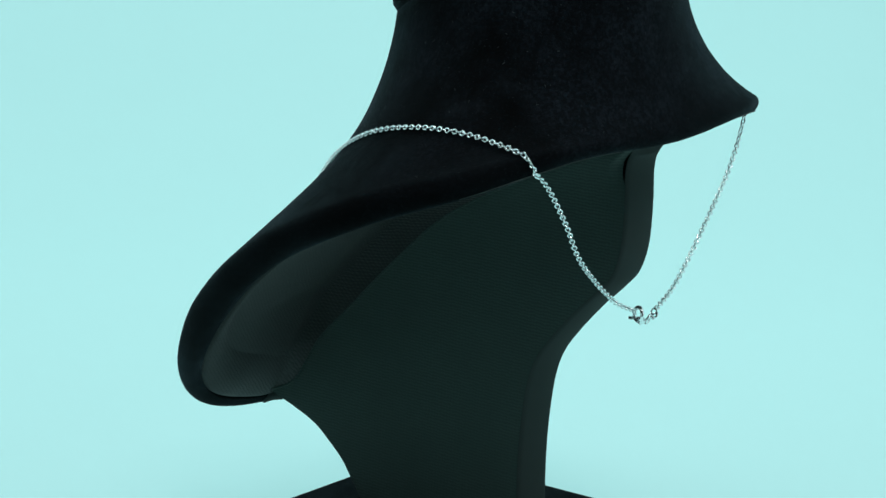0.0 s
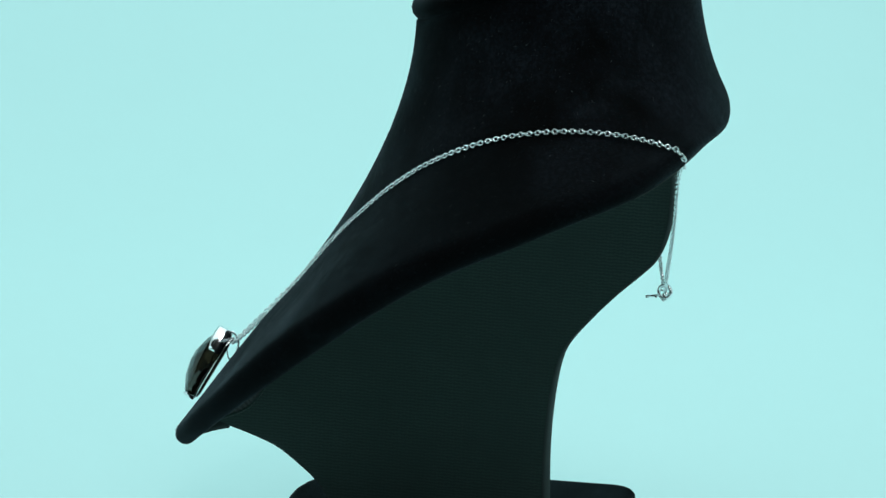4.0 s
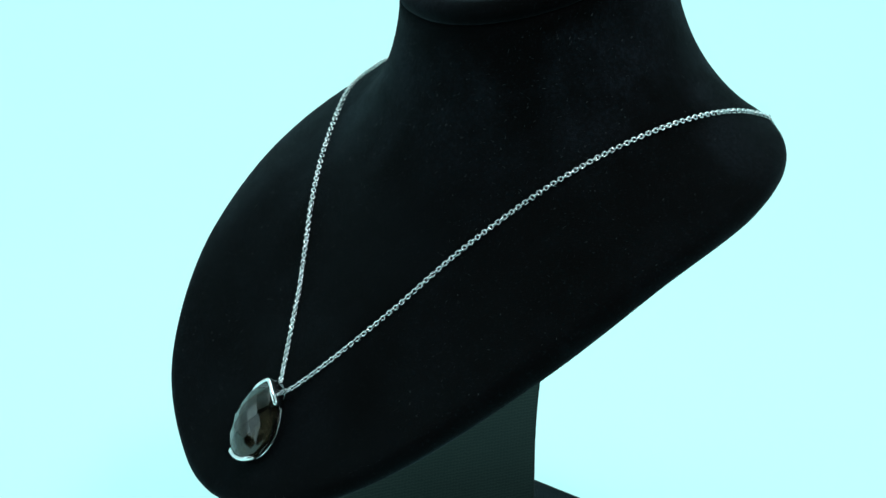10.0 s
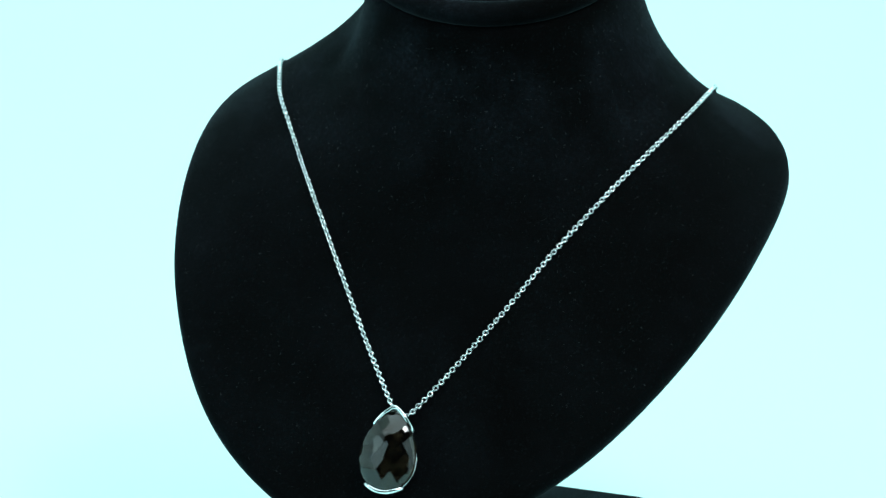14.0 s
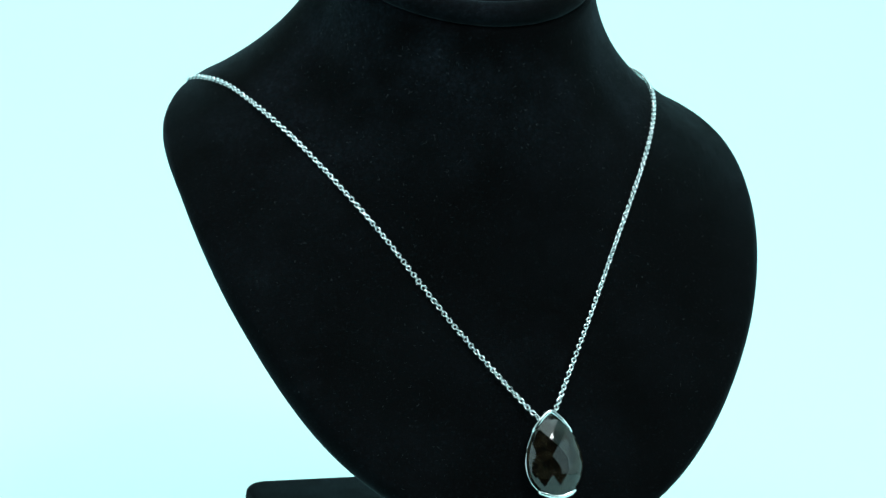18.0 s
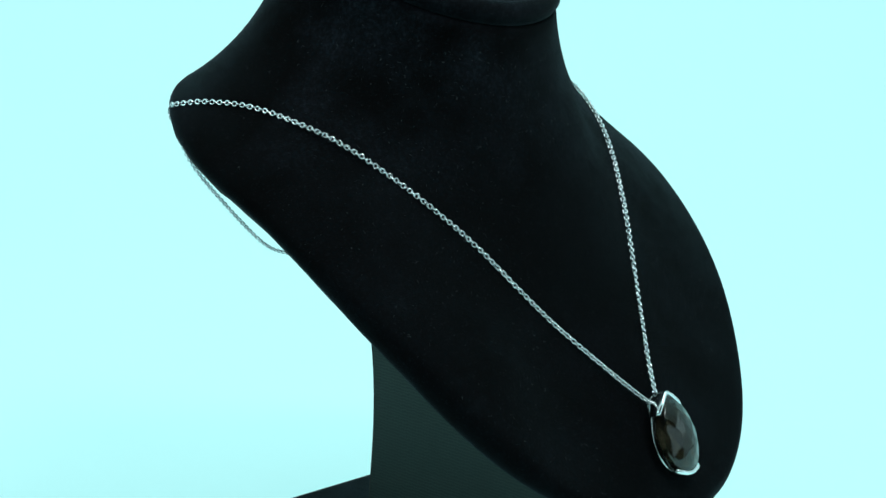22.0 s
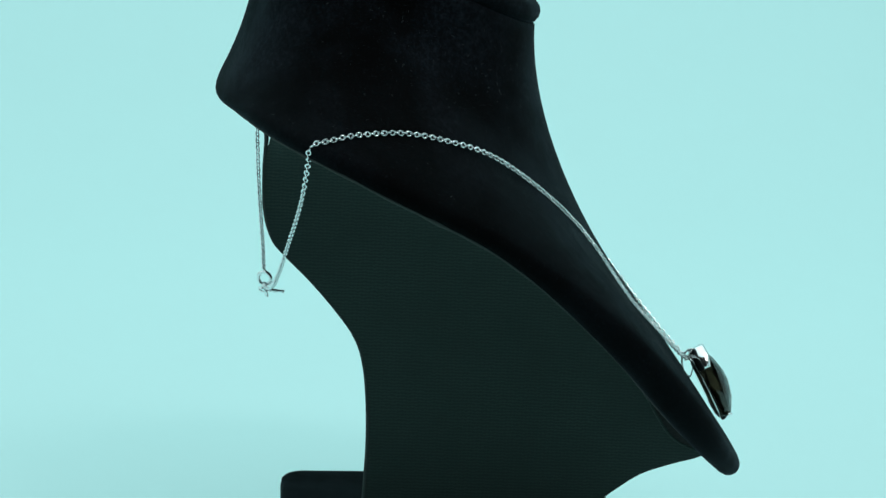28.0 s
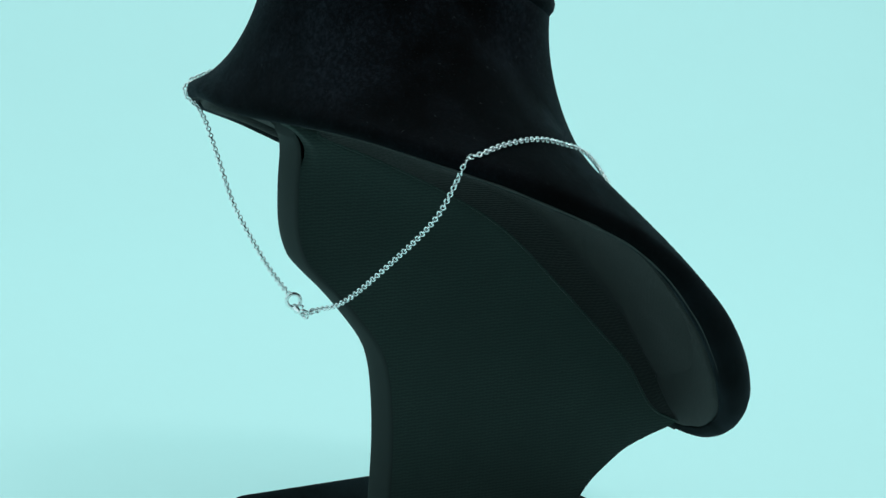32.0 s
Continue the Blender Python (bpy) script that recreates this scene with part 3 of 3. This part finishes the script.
def pear(a, w, h):
    """A point of the pear outline; a = 0 is the tip."""
    s = abs(math.sin(a / 2))
    return w / 2 * 1.19 * math.sin(a) * s ** 0.6, h / 2 * math.cos(a)


def build_pendant(neck):
    """Local axes: x across, y towards the tip, z out of the velvet."""
    down, out = Vector((0, -0.479, -0.878)), Vector((0, -0.878, 0.479))
    m = Matrix((Vector((1, 0, 0)), -down, out)).transposed().to_4x4()
    m = Matrix.Translation((0.0014, -0.0926, 0.0739)) @ m
    w, h = 0.0190, 0.0276
    bm = bmesh.new()
    path = [(*pear(2 * math.pi * k / 48, w * 0.90, h * 0.94), -0.0026) for k in range(48)]
    tube(bm, path, 0.0004, 8, True)
    base = part("pendant", bm, SILVER, neck, "pear-shaped smoky stone in a silver claw setting")
    base.matrix_basis = m
    # stone: every facet is a flat cut that touches a dome, set out as diamonds, over a shallower faceted back
    bm = bmesh.new()
    rows = [[(*pear(2 * math.pi * (k + 0.5) / 40, w * 0.985, h * 0.97), z) for z in (-0.0045, 0.0075)] for k in range(40)]
    vs = skin(bm, rows)
    bm.faces.new([r[0] for r in vs])
    bm.faces.new([r[1] for r in vs])

    def cut(place, normal):
        got = bmesh.ops.bisect_plane(bm, geom=bm.verts[:] + bm.edges[:] + bm.faces[:], plane_co=place, plane_no=normal, clear_outer=True, dist=1e-7)
        edges = [e for e in got["geom_cut"] if isinstance(e, bmesh.types.BMEdge)]
        if len(edges) > 2:
            bmesh.ops.contextual_create(bm, geom=edges)

    rx, ry, top = w * 0.62, h * 0.585, 0.0061
    for i in range(-6, 7):
        for j in range(-6, 7):
            x, y = (i - j) * 0.00245, (i + j) * 0.0031 - 0.0012
            if (x / (w * 0.56)) ** 2 + (y / (h * 0.58)) ** 2 > 1.5:
                continue
            cut((x, y, top * (1 - (x / rx) ** 2 - (y / ry) ** 2)), Vector((2 * top * x / rx ** 2, 2 * top * y / ry ** 2, 1)).normalized())
    for k in range(14):
        x, y = pear(2 * math.pi * (k + 0.5) / 14, w * 0.98, h * 0.98)
        cut((x, y, -0.0003), Vector((x * 1.4, y, -0.0075)).normalized())
    cut((0, 0, -0.0034), Vector((0, 0, -1)))
    gem = part("stone", bm, STONE, base, "smoky brown-grey chequer-cut stone", smooth=False)
    me = gem.data
    for f in me.polygons:
        f.use_smooth = True
    me.normals_split_custom_set([(f.normal * 0.62 + me.vertices[k].normal * 0.38).normalized() for f in me.polygons for k in f.vertices])

    # claws: bright rounded bands along the outline at tip and foot
    def band(name, a0, a1, wide, lift, label, count=21):
        bm = bmesh.new()
        rows = []
        for k in range(count):
            a = a0 + (a1 - a0) * k / (count - 1)
            x, y = pear(a, w, h)
            x2, y2 = pear(a + 0.01, w, h)
            x1, y1 = pear(a - 0.01, w, h)
            t = Vector((x2 - x1, y2 - y1, 0)).normalized()
            o = Vector((-t.y, t.x, 0))
            if o.dot(Vector((x, y, 0))) < 0:
                o = -o
            if abs(a) < 0.02:
                o = Vector((0, 1, 0))
            end = min(1.0, 4.0 * min(k, count - 1 - k) / (count - 1) + 0.35)
            c = Vector((x, y, 0))
            sec = ((0.0009, -0.0022), (0.0011, 0.0004), (0.0010, 0.0014 * end + lift), (0.0005, 0.0021 * end + lift), (-wide * end * 0.5, 0.0017 * end + lift), (-wide * end, 0.0006), (0.0, 0.0003), (0.0, -0.0020))
            rows.append([c + o * u + Vector((0, 0, z)) for u, z in sec])
        vs = [[bm.verts.new(p) for p in r] for r in rows]
        for i in range(count - 1):
            for j in range(8):
                bm.faces.new((vs[i][j], vs[i + 1][j], vs[i + 1][(j + 1) % 8], vs[i][(j + 1) % 8]))
        bm.faces.new(vs[0])
        bm.faces.new(vs[-1][::-1])
        part(name, bm, SILVER, base, label)

    band("tip_claw", -1.0, 1.06, 0.0006, 0.0016, "bright silver V-shaped claw over the tip")
    band("foot_claw", math.pi - 0.6, math.pi + 0.6, 0.0009, 0.0002, "bright silver crescent claw at the foot")
    # bail: an open pointed loop behind the tip, through which the chain runs
    bm = bmesh.new()
    loop = spline([(0, h / 2 + 0.0004, 0.0006), (0, h / 2 + 0.0012, -0.0022), (0, h / 2 - 0.0010, -0.0056), (0, h / 2 - 0.0054, -0.0068), (0, h / 2 - 0.0082, -0.0056), (0, h / 2 - 0.0046, -0.0026), (0, h / 2 - 0.0012, -0.0006)], 40)
    rows = []
    for k, p in enumerate(loop):
        wd = 0.0006 * (0.55 + 0.45 * math.sin(math.pi * k / 39))
        p = Vector(p)
        q = (p - Vector((0, h / 2 - 0.0025, -0.0026))).normalized() * 0.00024
        rows.append([p + q + Vector((wd, 0, 0)), p + q * 1.5, p + q + Vector((-wd, 0, 0)), p - q + Vector((-wd, 0, 0)), p - q + Vector((wd, 0, 0))])
    vs = [[bm.verts.new(p) for p in r] for r in rows]
    for i in range(39):
        for j in range(5):
            bm.faces.new((vs[i][j], vs[i + 1][j], vs[i + 1][(j + 1) % 5], vs[i][(j + 1) % 5]))
    bm.faces.new(vs[0])
    bm.faces.new(vs[-1][::-1])
    part("bail", bm, SILVER, base, "open silver bail loop")


def ring_bm(radius, wire, gap=0.0):
    bm = bmesh.new()
    n = 22
    pts = [(radius * math.cos(a), radius * math.sin(a), 0) for a in (gap + (2 * math.pi - 2 * gap) * k / (n - (1 if gap else 0)) for k in range(n))]
    tube(bm, pts, wire, 8, gap == 0.0)
    return bm


def build_clasp(neck):
    bolt = part("bolt_ring", ring_bm(0.0024, 0.00066), SILVER, neck, "round silver spring clasp")
    bolt.matrix_basis = pose(-0.0026, 0.0718, 0.1110, 84, 8, 64) @ pose(0, 0, 0, 0, 0, 205)
    bm = bmesh.new()
    tube(bm, [(0.0022, 0.0006, 0), (0.0030, 0.0009, 0.0001), (0.0040, 0.0012, 0.0001)], [0.0004, 0.00035, 0.0005], 8)
    part("lever", bm, SILVER, bolt)
    bm = bmesh.new()
    tube(bm, [(0.0, 0.0, -0.0014), (-0.0006, -0.0001, -0.0024), (-0.0016, -0.0003, -0.0031), (-0.0030, -0.0004, -0.0035), (-0.0045, -0.0004, -0.0037), (-0.0056, -0.0003, -0.0035)], [0.0005, 0.0011, 0.0012, 0.0008, 0.00055, 0.0007], 10)
    swivel = part("swivel", bm, SILVER, neck, "thick silver neck of the spring clasp")
    swivel.matrix_basis = pose(-0.0030, 0.0718, 0.1112)
    jump = part("jump_ring", ring_bm(0.0016, 0.00048), SILVER, neck, "silver jump ring")
    jump.matrix_basis = pose(-0.0098, 0.0716, 0.1079, 62, -38, 30)
    jump = part("jump_ring", ring_bm(0.0012, 0.0004), SILVER, neck, "small silver jump ring")
    jump.matrix_basis = pose(-0.0120, 0.0728, 0.1090, 24, 40, 0)
    jump = part("jump_ring", ring_bm(0.0011, 0.00034), SILVER, neck, "small silver jump ring")
    jump.matrix_basis = pose(-0.0142, 0.0711, 0.1098, 10, 60, 0)
    bm = bmesh.new()
    tube(bm, [(0, 0, 0), (0.0004, -0.0022, -0.0004), (0.0006, -0.0044, -0.0005), (0.0007, -0.0058, -0.0007)], [0.0003, 0.0007, 0.0004, 0.00055], 8)
    tag = part("end_tag", bm, SILVER, neck, "small silver end tag")
    tag.matrix_basis = pose(-0.0086, 0.0708, 0.1083)


stand = build_stand()
necklace = build_necklace()


# ---- turning ----
def motions():
    rows = []
    for k in range(33):
        s = (k - 16) / 16
        turn = 1.7304 + 133.9587 * s - 3.0129 * s ** 2 - 9.3827 * s ** 3
        turn += 1.1 * math.exp(-((k - 2.7) / 1.6) ** 2) - 1.2 * math.exp(-((k - 29.6) / 1.6) ** 2)      # the table runs more evenly near both ends
        rows.append((float(k), pose(0, 0, 0, 0, 0, turn)))
    walk(stand, rows)
    walk(necklace, rows)


motions()
